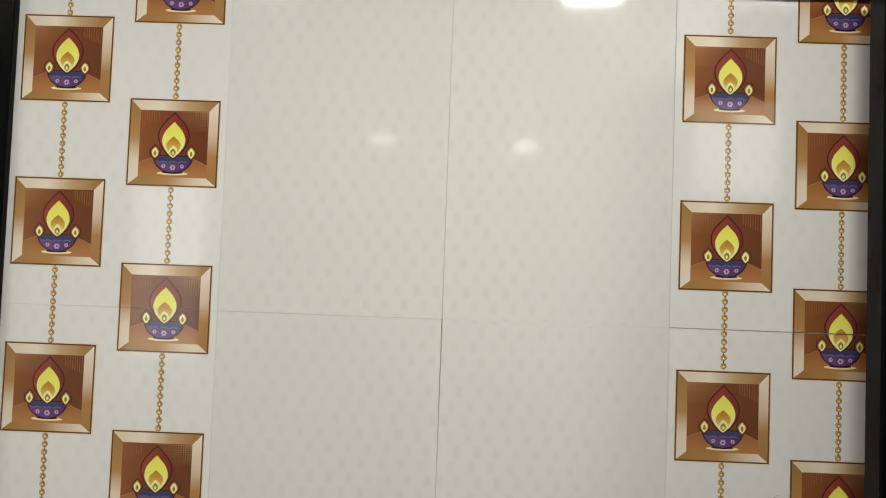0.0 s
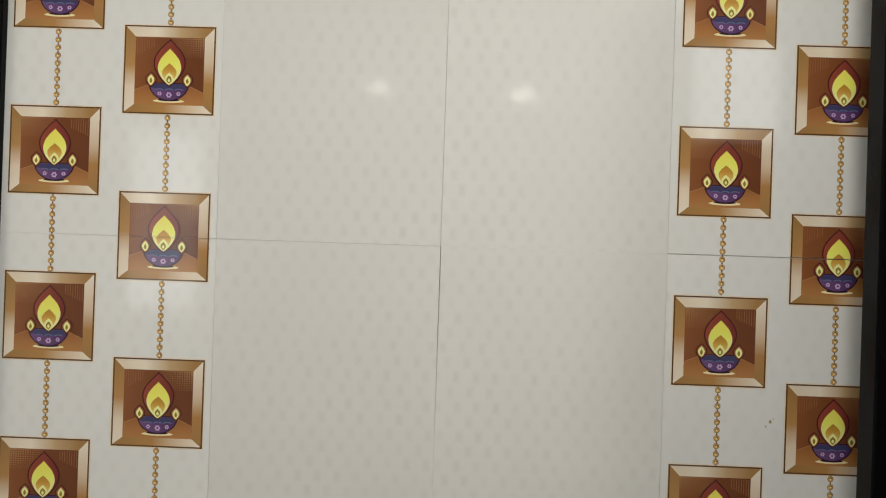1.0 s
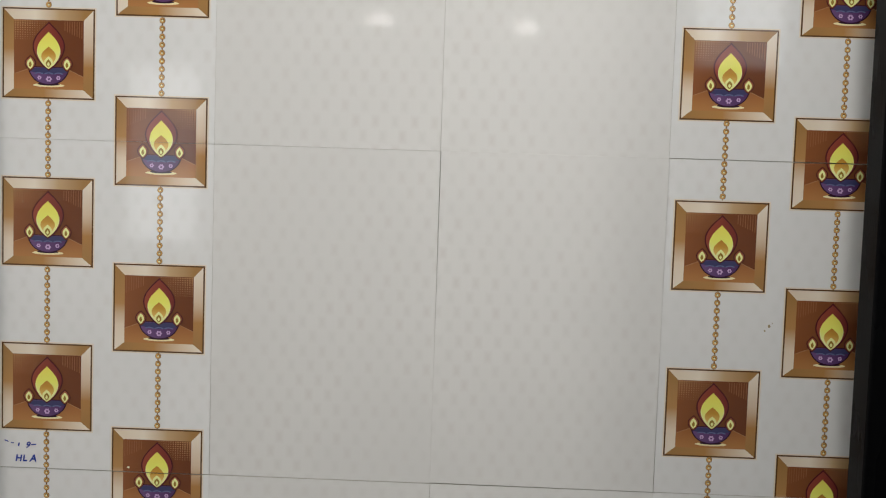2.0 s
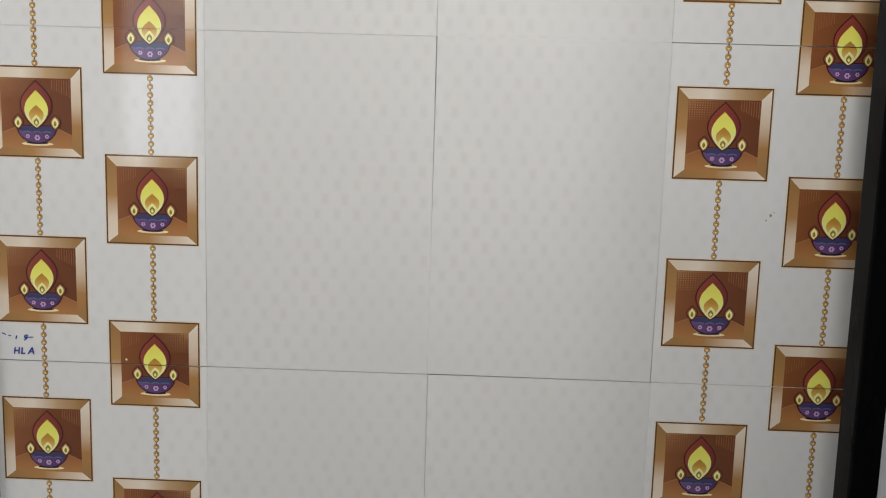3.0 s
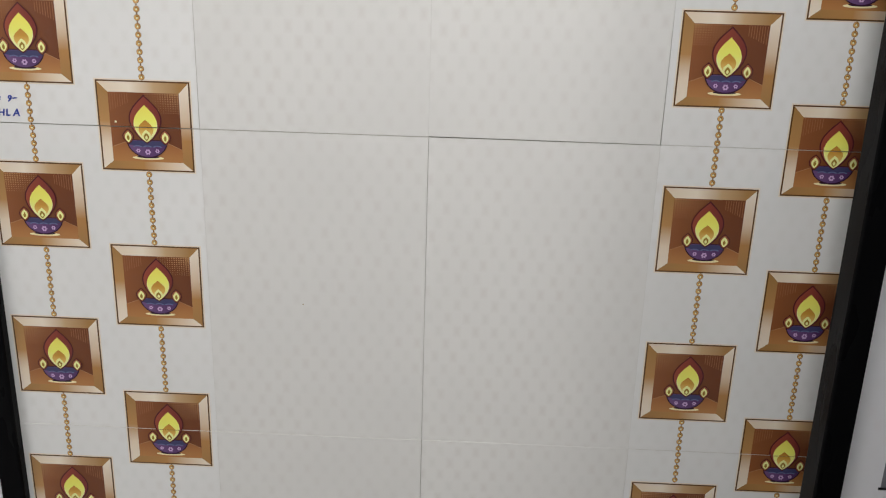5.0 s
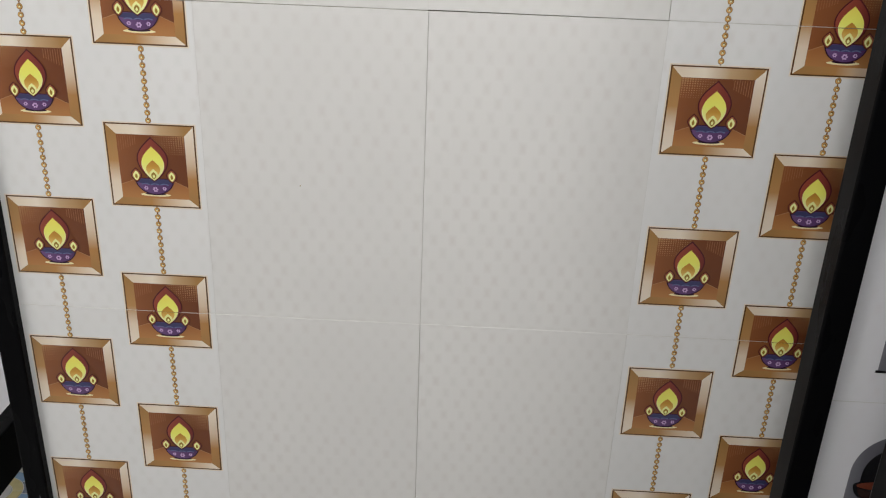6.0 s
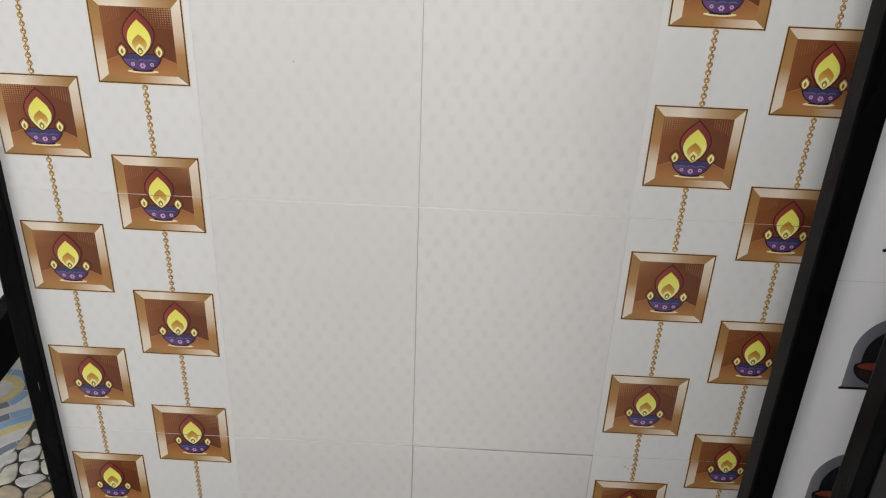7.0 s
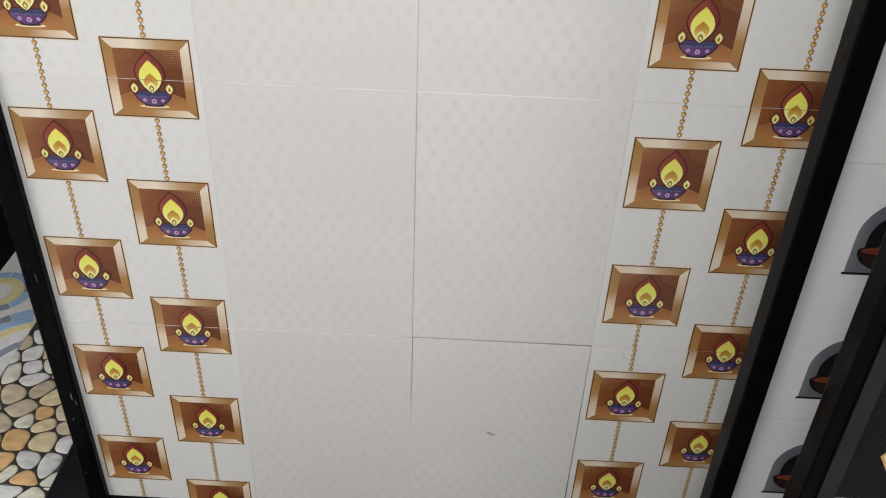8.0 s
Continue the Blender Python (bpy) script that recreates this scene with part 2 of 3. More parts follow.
def part(name, data, material, parent, label="", at=None):
    """Links a bmesh or a shared mesh as one object under a thing or under a part."""
    me = data if isinstance(data, bpy.types.Mesh) else mesh_of(data, name, *(material if isinstance(material, (list, tuple)) else (material,)))
    ob = new(name, me)
    if parent is not None:
        ob.parent = parent
    if at is not None:
        ob.matrix_basis = at
    return tagged(ob, label)


def block(x0, x1, y0, y1, z0, z1, bevel=0.0, bm=None):
    bm = bm or bmesh.new()
    m = Matrix.Translation(((x0 + x1) / 2, (y0 + y1) / 2, (z0 + z1) / 2)) @ Matrix.Diagonal((x1 - x0, y1 - y0, z1 - z0, 1))
    made = bmesh.ops.create_cube(bm, size=1, matrix=m)
    if bevel:
        edges = list({e for v in made["verts"] for e in v.link_edges})
        bmesh.ops.bevel(bm, geom=edges, offset=bevel, segments=2, affect="EDGES", profile=0.5)
    return bm


def sheet(bm, points, layer, slot=0, step=0.00012):
    """A flat printed shape in the x-z plane facing -y; layer lifts it over the shapes below."""
    verts = [bm.verts.new((x, -0.00015 - layer * step, z)) for x, z in points]
    face = bm.faces.new(verts)
    face.normal_update()
    if face.normal.y > 0:
        face.normal_flip()
    face.material_index = slot
    return face


def clipped(bm, keep_up, level=0.0):
    """Cuts a print near its middle, where the tile ends, and keeps the upper or the lower half."""
    geom = list(bm.verts) + list(bm.edges) + list(bm.faces)
    bmesh.ops.bisect_plane(bm, geom=geom, plane_co=(0, 0, level + (0.0003 if keep_up else -0.0003)), plane_no=(0, 0, 1), clear_inner=keep_up, clear_outer=not keep_up)
    return bm


# ---------------------------------------------------------------- the printed pattern
FW, FH = 0.1242, 0.1195


def uv(u, v):
    """Print coordinates: u to the right and v down, 0 to 1 over the frame."""
    return ((u - 0.5) * FW, (0.5 - v) * FH)


def drop(u, top, wide, half, bottom, n=9, belly=0.0):
    """A flame: pointed above and below, widest in between."""
    right = []
    for k in range(1, n):
        s = k / n
        right.append((half * math.sin(s * math.pi / 2) ** 1.15, top + (wide - top) * (s ** 1.1)))
    right.append((half, wide))
    for k in range(1, n):
        s = k / n
        right.append((half * math.cos(s * math.pi / 2) ** (0.8 + belly), wide + (bottom - wide) * s))
    pts = [(u, top)] + [(u + a, v) for a, v in right] + [(u, bottom)] + [(u - a, v) for a, v in reversed(right)]
    return [uv(*p) for p in pts]


def oval(u, v, a, b, n=20, start=0.0, end=2 * math.pi):
    full = abs(end - start - 2 * math.pi) < 1e-6
    return [uv(u + a * math.cos(t), v - b * math.sin(t)) for t in (start + (end - start) * k / (n if full else n - 1) for k in range(n))]


def picture_frame(dots_left):
    """The printed bevelled gold frame with its brown niche; the halftone dots start in one upper corner."""
    bm = bmesh.new()
    rect = lambda a, b, c, d: [uv(a, b), uv(c, b), uv(c, d), uv(a, d)]
    sheet(bm, rect(-0.014, -0.014, 1.014, 1.014), 0, 9)
    sheet(bm, rect(0, 0, 1, 1), 1, 0)
    o, i0, i1, j0, j1 = 0.017, 0.125, 0.88, 0.13, 0.895
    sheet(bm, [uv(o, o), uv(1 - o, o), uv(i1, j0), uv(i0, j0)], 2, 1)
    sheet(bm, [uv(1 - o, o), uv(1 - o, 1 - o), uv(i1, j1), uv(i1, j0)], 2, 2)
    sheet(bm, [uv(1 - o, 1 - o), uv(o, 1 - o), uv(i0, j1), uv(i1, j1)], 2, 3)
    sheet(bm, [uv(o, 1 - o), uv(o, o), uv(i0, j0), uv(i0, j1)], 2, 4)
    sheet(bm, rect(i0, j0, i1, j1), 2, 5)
    sheet(bm, [uv(i0, j1), uv(i0, 0.735), uv(0.3, 0.665), uv(0.7, 0.665), uv(i1, 0.75), uv(i1, j1)], 3, 6)
    pitch = 0.0262
    for a in range(14):
        for b in range(9):
            r = 0.0102 * (1 - 0.075 * b) * (1 - 0.045 * a)
            u = i0 + 0.016 + a * pitch if dots_left else i1 - 0.016 - a * pitch
            v = j0 + 0.014 + b * pitch * 0.96
            sheet(bm, rect(u - r, v - r, u + r, v + r), 3, 7)
    for a in range(8):
        u = i1 - 0.02 - a * pitch if dots_left else i0 + 0.02 + a * pitch
        sheet(bm, rect(u - 0.0035, j0 + 0.012, u + 0.0035, j0 + 0.20 - 0.012 * a), 3, 8)
    # pale edges of the printed ground
    for (u0, v0), (u1, v1) in (((i0, 0.735), (0.3, 0.665)), ((0.7, 0.665), (i1, 0.75))):
        sheet(bm, [uv(u0, v0 - 0.004), uv(u1, v1 - 0.004), uv(u1, v1 + 0.003), uv(u0, v0 + 0.003)], 4, 7)
    return bm


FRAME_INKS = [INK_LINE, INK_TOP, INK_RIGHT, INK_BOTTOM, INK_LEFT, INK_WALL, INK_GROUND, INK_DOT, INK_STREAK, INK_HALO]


def oil_lamp():
    """The printed oil lamp: a bowl with flowers, a tall flame and two small ones."""
    bm = bmesh.new()
    sheet(bm, oval(0.505, 0.85, 0.172, 0.021), 4, 11)
    sheet(bm, oval(0.505, 0.838, 0.12, 0.016), 5, 8)
    # bowl
    def bowl(grow):
        pts = []
        for k in range(21):
            t = math.pi * k / 20
            pts.append(uv(0.505 - (0.208 + grow) * math.cos(t) * (1 - 0.1 * math.sin(t)), 0.655 - grow * 0.6 + (0.182 + grow * 1.4) * math.sin(t) ** 0.8))
        return pts
    sheet(bm, bowl(0.016), 6, 8)
    sheet(bm, bowl(0.0), 7, 6)
    sheet(bm, [uv(0.30, 0.66)] + [uv(0.30 + 0.416 * k / 16, 0.70 + 0.028 * math.sin(math.pi * k / 16)) for k in range(17)] + [uv(0.716, 0.66)], 8, 7)
    for k in range(3):
        u = 0.40 + 0.107 * k
        sheet(bm, [uv(u + 0.05 * math.cos(math.pi * j / 8), 0.728 - 0.02 * math.sin(math.pi * j / 8)) for j in range(9)] + [uv(u + 0.03 * math.cos(math.pi * j / 8), 0.729 - 0.009 * math.sin(math.pi * j / 8)) for j in range(8, -1, -1)], 9, 9)
    for u, v, r in ((0.405, 0.768, 0.0135), (0.508, 0.782, 0.0185), (0.611, 0.768, 0.0135)):
        for k in range(6):
            t = k * math.pi / 3
            sheet(bm, oval(u + 1.15 * r * math.cos(t), v + 1.15 * r * math.sin(t), r * 0.62, r * 0.62, 8), 9, 10)
        sheet(bm, oval(u, v, r * 0.45, r * 0.45, 8), 10, 6)
    # tall flame
    sheet(bm, drop(0.506, 0.148, 0.42, 0.176, 0.69), 10, 1)
    sheet(bm, drop(0.506, 0.168, 0.42, 0.162, 0.675), 11, 0)
    sheet(bm, drop(0.506, 0.262, 0.475, 0.127, 0.672), 12, 4)
    sheet(bm, drop(0.506, 0.262, 0.455, 0.122, 0.655), 13, 2)
    sheet(bm, drop(0.506, 0.425, 0.53, 0.079, 0.645), 14, 3)
    sheet(bm, drop(0.506, 0.53, 0.595, 0.048, 0.668), 15, 4)
    sheet(bm, drop(0.506, 0.565, 0.61, 0.029, 0.655), 16, 5)
    sheet(bm, drop(0.506, 0.595, 0.62, 0.014, 0.64), 17, 4)
    # side flames
    for u in (0.308, 0.706):
        sheet(bm, drop(u, 0.522, 0.608, 0.062, 0.70), 12, 1)
        sheet(bm, drop(u, 0.537, 0.608, 0.051, 0.69), 13, 12)
        sheet(bm, drop(u, 0.556, 0.615, 0.036, 0.676), 14, 4)
        sheet(bm, drop(u, 0.59, 0.628, 0.015, 0.655), 15, 5)
    return bm


LAMP_INKS = [INK_MAROON, INK_DARK, INK_YELLOW, INK_AMBER, INK_CREAM, INK_OLIVE, INK_PURPLE, INK_BLUE, INK_BLACK, INK_WAVE, INK_LILAC, INK_SAUCER, INK_FLAME_EDGE]


def bead_chain(count, pitch=0.01065):
    """A printed string of ring beads, centred on its origin."""
    bm = bmesh.new()
    disc = lambda x, z, r, n=12: [(x + r * math.cos(2 * math.pi * k / n), z + r * math.sin(2 * math.pi * k / n)) for k in range(n)]
    span = count * pitch / 2
    sheet(bm, [(-0.0005, -span), (0.0005, -span), (0.0005, span), (-0.0005, span)], 1, 1)
    for k in range(count):
        z = (k - (count - 1) / 2) * pitch
        sheet(bm, disc(0, z, 0.0041), 2, 1)
        sheet(bm, disc(-0.0002, z, 0.0033), 3, 0)
        sheet(bm, disc(0.0002, z + 0.0003, 0.0020, 10), 4, 1)
        sheet(bm, disc(0, z - 0.0003, 0.0013, 8), 5, 2)
        sheet(bm, disc(0, z + pitch / 2, 0.0011, 8), 2, 1)
    return bm


PRINTS = {}
LIFT = {"left": 0.0009, "right": -0.0018}
for left in (True, False):
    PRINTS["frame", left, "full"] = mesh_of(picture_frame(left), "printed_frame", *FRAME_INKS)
PRINTS["lamp", "full"] = mesh_of(oil_lamp(), "printed_lamp", *LAMP_INKS)
for side, lift in LIFT.items():
    for which, up in (("up", True), ("down", False)):
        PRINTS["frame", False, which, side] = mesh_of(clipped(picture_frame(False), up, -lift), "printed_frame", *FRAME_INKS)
        PRINTS["lamp", which, side] = mesh_of(clipped(oil_lamp(), up, -lift), "printed_lamp", *LAMP_INKS)
for n in (5, 10):
    PRINTS["beads", n] = mesh_of(bead_chain(n), "bead_chain", INK_BEAD, INK_BEADLINE, INK_PEARL)

# ---------------------------------------------------------------- tiles and boards
TW, TH = 0.3025, 0.4498


def tile_mesh(name, material, width=TW, height=TH, gap=0.00004):
    bm = block(-width / 2 + gap, width / 2 - gap, 0.0, 0.009, -height / 2 + gap, height / 2 - gap, 0.0004)
    me = mesh_of(bm, name, material, TILE_EDGE, TILE_RIM)
    for p in me.polygons:
        if p.normal.y > -0.95:
            p.material_index = 1 if p.normal.y > -0.2 else 2
    return me


PLAIN_MESH = tile_mesh("tile", WHITE_TILE)
DECOR_MESH = tile_mesh("tile", DECOR_TILE)
ARCH_MESH = tile_mesh("tile", PLAIN_TILE)
MOSAIC_MESH = tile_mesh("tile", MOSAIC)


def decorate(tile, inner, outer, side):
    """Prints on one decorated tile: `outer` is the column with whole frames at the quarters, `inner` the one with halves at the ends."""
    q, lift = TH / 4, LIFT[side]
    for x, z, dots_left in ((outer, q, True), (outer, -q, True), (inner, 0, False)):
        at = pose(x, 0, z + lift)
        part("printed_frame", PRINTS["frame", dots_left, "full"], None, tile, "", at)
        part("printed_lamp", PRINTS["lamp", "full"], None, tile, "", at)
    for z, which in ((2 * q, "down"), (-2 * q, "up")):
        at = pose(inner, 0, z + lift)
        part("printed_frame", PRINTS["frame", False, which, side], None, tile, "", at)
        part("printed_lamp", PRINTS["lamp", which, side], None, tile, "", at)
    part("bead_chain", PRINTS["beads", 10], None, tile, "", pose(outer, 0, lift))
    for z in (1, -1):
        part("bead_chain", PRINTS["beads", 5], None, tile, "", pose(outer, 0, z * (q + FH / 2 + (q - FH / 2) / 2)))
        part("bead_chain", PRINTS["beads", 10], None, tile, "", pose(inner, 0, z * q + lift))


RAIL, RAIL_DEPTH, PROUD = 0.035, 0.042, 0.015


def board(label, left_rail, face_y, rows, foot):
    """A black steel display frame; returns its Empty, which stands at the frame's left inner edge at the tile face."""
    root = new("display_board")
    root.location = (left_rail + RAIL, face_y, 0)
    tagged(root, label, "display board", "tile display boards")
    width = 4 * TW
    bottom, top = 0.131, 0.131 + rows * TH
    y0, y1 = -PROUD, RAIL_DEPTH - PROUD
    part("side_rail", block(-RAIL, 0, y0, y1, foot, top + RAIL, 0.003), STEEL, root)
    part("side_rail", block(width, width + RAIL, y0, y1, foot, top + RAIL, 0.003), STEEL, root)
    part("bottom_rail", block(0.0005, width - 0.0005, y0, y1, bottom - 0.038, bottom, 0.003), STEEL, root)
    part("top_rail", block(0.0005, width - 0.0005, y0, y1, top, top + RAIL, 0.003), STEEL, root)
    part("backing_panel", block(0.001, width - 0.001, 0.0125, 0.0245, bottom + 0.001, top - 0.001), BACKING, root)
    return root


def lay_tile(root, mesh, col, row, dx=0.0, dz=0.0, turn=0.0, dy=0.0):
    """Row 0 is the lowest."""
    z = 0.131 + (row + 0.5) * TH + dz
    return part("tile", mesh, None, root, "", pose(-0.0075 + (col + 0.5) * TW + dx, dy, z, 0, turn, 0))


# ---------------------------------------------------------------- the room
def room():
    y0, y1, x0, x1 = -6.6, 2.4, -4.4, 4.4
    for name, box in (("wall_back", (x0, x1, y1, y1 + 0.15, FLOOR, CEIL)), ("wall_front", (x0, x1, y0 - 0.15, y0, FLOOR, CEIL)),
                      ("wall_west", (x0 - 0.15, x0, y0, y1, FLOOR, CEIL)), ("wall_east", (x1, x1 + 0.15, y0, y1, FLOOR, CEIL))):
        tagged(part(name, block(*box), WALL, None), "plain pale painted shop wall", "wall", kind="structure")
    tagged(part("ceiling", block(x0, x1, y0, y1, CEIL, CEIL + 0.1), CEILING, None), "white painted shop ceiling with square lamps", "ceiling", kind="structure")
    return tagged(part("floor", block(x0, x1, y0, y1, FLOOR - 0.1, FLOOR - 0.004), FLOOR_STONE, None), "pale stone shop floor with pebble-printed and swirl tiles", "floor", kind="structure")


FLOOR_OB = room()


def ceiling_light(size, leaning):
    root = new("ceiling_light")
    tagged(root, "square white LED ceiling downlight, switched on; the side ones added as unseen fill", "ceiling light", "square ceiling lights")
    a, b = size / 2, size / 2 + 0.014
    bm = bmesh.new()
    for x0, x1, y0, y1 in ((-b, b, a, b), (-b, b, -b, -a), (-b, -a, -a, a), (a, b, -a, a)):
        block(x0, x1, y0, y1, -0.022, 0.0, 0.0, bm)
    part("trim_ring", bm, HOUSING, root)
    part("housing", block(-a + 0.001, a - 0.001, -a + 0.001, a - 0.001, -0.012, -0.001), HOUSING, root)
    if leaning:
        part("swivel_bracket", block(-0.03, 0.03, -0.012, 0.012, -0.0005, DROP + 0.002, 0.002), HOUSING, root)
    return root


FIRST = {}
for x, y, size, watts in LAMPS:
    if size in FIRST:
        copy_thing(FIRST[size], lamp_place(x, y))
    else:
        FIRST[size] = ceiling_light(size, y > -1.0)
        FIRST[size].matrix_basis = lamp_place(x, y)


def light_box(x, y, width, z0, z1):
    """An added glowing panel in a black frame, hung out of view across the aisle."""
    root = new("light_box")
    root.location = (x, y, z1)
    tagged(root, "added glowing white panel in a black frame, unseen, mirrored in the tiles", "light box", "hanging light boxes")
    w, h = width / 2, z1 - z0
    part("top_rail", block(-w - 0.02, w + 0.02, -0.05, 0.0, 0.0, 0.02, 0.002), STEEL, root)
    part("bottom_rail", block(-w - 0.02, w + 0.02, -0.05, 0.0, -h - 0.02, -h, 0.002), STEEL, root)
    for a in (-w - 0.02, w):
        part("side_rail", block(a, a + 0.02, -0.05, 0.0, -h + 0.0005, -0.0005, 0.002), STEEL, root)
    part("back_panel", block(-w + 0.001, w - 0.001, -0.045, -0.035, -h + 0.001, -0.001), HOUSING, root)
    part("diffuser", block(-w + 0.001, w - 0.001, -0.012, -0.006, -h + 0.001, -0.001), DIFFUSER, root, "glowing white face of the added panel")
    for a in (-w * 0.7, w * 0.7):
        part("hanger", block(a - 0.004, a + 0.004, -0.029, -0.021, 0.0205, CEIL - z1, 0.001), STEEL, root)


# Unseen sources, placed so that the tiles mirror two bright patches.
light_box(-1.275, -2.6, 0.31, 1.64, 2.4)
light_box(0.945, -1.8, 0.29, 2.33, 2.65)

# the low platform that carries the boards
plinth = part("platform", block(-0.795, 2.3, -0.62, 0.46, FLOOR, 0.0, 0.006), PLINTH, None)
tagged(plinth, "low glossy navy-black platform under the display boards", "platform", kind="structure")

# ---------------------------------------------------------------- the lamp-pattern board
main = board("black steel display board with white tiles printed with oil lamps", -0.632, 0.0, 5, 0.0)
rng = random.Random(4)
# extra gaps and slips of single tiles: column, row: (dx, dz, turn, dy)
SLIPS = {
    (1, 4): (0.0, 0.0004, 0.0, -0.0004), (2, 4): (0.0001, 0.0001, 0.0, 0.0003), (3, 4): (0.0001, 0.0008, 0.0, -0.0004),
    (0, 3): (0.0, 0.0004, 0.0, -0.0003), (1, 3): (0.0, 0.0003, 0.0, 0.0), (2, 3): (0.0001, 0.0006, 0.16, -0.0003), (3, 3): (0.0001, 0.0002, 0.0, 0.0),
    (0, 2): (0.0, -0.0002, 0.0, 0.0003), (1, 2): (0.0, -0.0002, 0.0, 0.0), (2, 2): (0.0002, -0.0003, 0.0, 0.0004),
    (2, 1): (0.0003, 0.0003, 0.0, 0.0003), (2, 0): (0.0, -0.0014, 0.24, -0.0003), (3, 0): (0.0013, 0.0, 0.04, -0.0004), (3, 1): (0.0004, 0.0, 0.0, 0.0),
}
TILES = {}
for row in range(5):
    for col in range(4):
        dx, dz, turn, dy = SLIPS.get((col, row), (0, 0, 0, 0))
        dx += {0: 0.00008, 3: -0.00008}.get(col, 0.0) + rng.uniform(-0.00003, 0.00003)
        dy += rng.uniform(-0.0002, 0.0002)
        lean = rng.uniform(-0.12, 0.12)
        tile = lay_tile(main, DECOR_MESH if col in (0, 3) else PLAIN_MESH, col, row, dx, dz, turn, dy)
        tile.matrix_basis = tile.matrix_basis @ pose(0, 0, 0, lean, 0, rng.uniform(-0.12, 0.12))
        if col == 0:
            tagged(tile, "white glazed tile printed with oil lamps in gold frames")
            decorate(tile, 0.0793, -0.0732, "left")
        elif col == 3:
            tagged(tile, "white glazed tile printed with oil lamps in gold frames")
            decorate(tile, 0.0735, -0.0785, "right")
        else:
            tagged(tile, "plain off-white glazed tile with faint dashes")
        TILES[col, row] = tile


def tile_spot(x, z):
    """The tile of the lamp-pattern board at a place, and the place on it."""
    col, row = int((x + 0.6045) // TW), int((z - 0.131) // TH)
    return TILES[col, row], x + 0.6045 - (col + 0.5) * TW, z - 0.131 - (row + 0.5) * TH


def speck(x, z, w, h, material, name="speck", seed=1, turn=0.0):
    """A small uneven fleck of dirt or a chip."""
    tile, a, b = tile_spot(x, z)
    r = random.Random(seed)
    bm = bmesh.new()
    pts = [(w * math.cos(t) * r.uniform(0.6, 1), h * math.sin(t) * r.uniform(0.6, 1)) for t in (k * math.pi / 5 for k in range(10))]
    sheet(bm, pts, 4 if abs(a) < 0.1 else 22)
    part(name, bm, material, tile, "", pose(a, 0, b, 0, turn, 0))


speck(0.446, 1.712, 0.0022, 0.0028, STAIN, seed=2)
speck(0.4405, 1.7055, 0.0012, 0.0018, STAIN, seed=3)
speck(0.450, 1.716, 0.0009, 0.0012, STAIN, seed=4)
speck(0.145, 0.361, 0.0085, 0.0034, SMUDGE, "smudge", 5, 24)
speck(0.153, 0.3585, 0.004, 0.0022, SMUDGE, "smudge", 6, 40)
speck(0.360, 0.560, 0.0016, 0.0022, STAIN, seed=7)
speck(0.366, 0.556, 0.0014, 0.0018, STAIN, seed=8)
speck(0.369, 0.5635, 0.0010, 0.0012, STAIN, seed=9)
speck(-0.17, 1.238, 0.0012, 0.0015, STAIN, seed=10)
speck(-0.413, 1.4865, 0.0021, 0.0018, INK_PEARL, "chip", 11)
speck(-0.604 + 0.045, 1.845, 0.0012, 0.0012, STAIN, seed=12)


def marker_text(words, x, z, size, slant):
    """Hand lettering in blue marker on a tile."""
    tile, a, b = tile_spot(x, z)
    data = bpy.data.curves.new("marker_text", "FONT")
    data.body, data.size, data.shear, data.space_character, data.offset = words, size, slant, 1.15, 0.0004
    tmp = new("marker_text", data)
    me = bpy.data.meshes.new_from_object(tmp.evaluated_get(bpy.context.evaluated_depsgraph_get()))
    bpy.data.objects.remove(tmp)
    me.materials.clear()
    me.materials.append(MARKER)
    part("marker_text", me, None, tile, "blue marker lettering", pose(a, -0.0006, b, 90, 0, 0))


def marker_dash(x, z, w, h, turn):
    tile, a, b = tile_spot(x, z)
    bm = bmesh.new()
    sheet(bm, [(-w, -h), (0, -h * 0.7), (w, -h), (w, h * 0.6), (0, h), (-w, h * 0.7)], 3)
    part("marker_stroke", bm, MARKER, tile, "", pose(a, 0, b, 0, turn, 0))


marker_text("9", -0.5555, 1.5085, 0.0115, 0.3)
marker_text("HL", -0.5695, 1.4895, 0.0125, 0.15)
marker_text("A", -0.5495, 1.4895, 0.0135, 0.2)
marker_dash(-0.5445, 1.513, 0.0035, 0.0009, -8)
marker_dash(-0.5815, 1.517, 0.0030, 0.0009, 20)
marker_dash(-0.5735, 1.5145, 0.0022, 0.0008, 8)
marker_dash(-0.5645, 1.5125, 0.0010, 0.0030, 12)


def scuff_glint(x, z, w, h, seed):
    """Pale mark on the board's left rail: scuffed paint plus reflected light, as colour."""
    r = random.Random(seed)
    bm = bmesh.new()
    sheet(bm, [(w * math.cos(t) * r.uniform(0.4, 1), h * math.sin(t) * r.uniform(0.6, 1)) for t in (k * math.pi / 6 for k in range(12))], 0)
    part("paint_mark", bm, SCUFF_GLINT, main, "pale scuffed paint and painted-in reflections on black", pose(x + 0.597, -PROUD - 0.0002, z))


# Pale flecks; whitish reflections on the rail are put in as colour here.
scuff_glint(-0.608, 0.415, 0.0016, 0.011, 1)
scuff_glint(-0.6025, 0.40, 0.0012, 0.008, 2)
scuff_glint(-0.616, 0.358, 0.0012, 0.004, 3)
scuff_glint(-0.622, 0.212, 0.002, 0.002, 4)
scuff_glint(-0.610, 0.68, 0.0008, 0.012, 5)

# ---------------------------------------------------------------- the boards stacked beside it
arch_board = board("black steel display board with white tiles printed with arched niches", 0.505, -0.15, 5, 0.0)


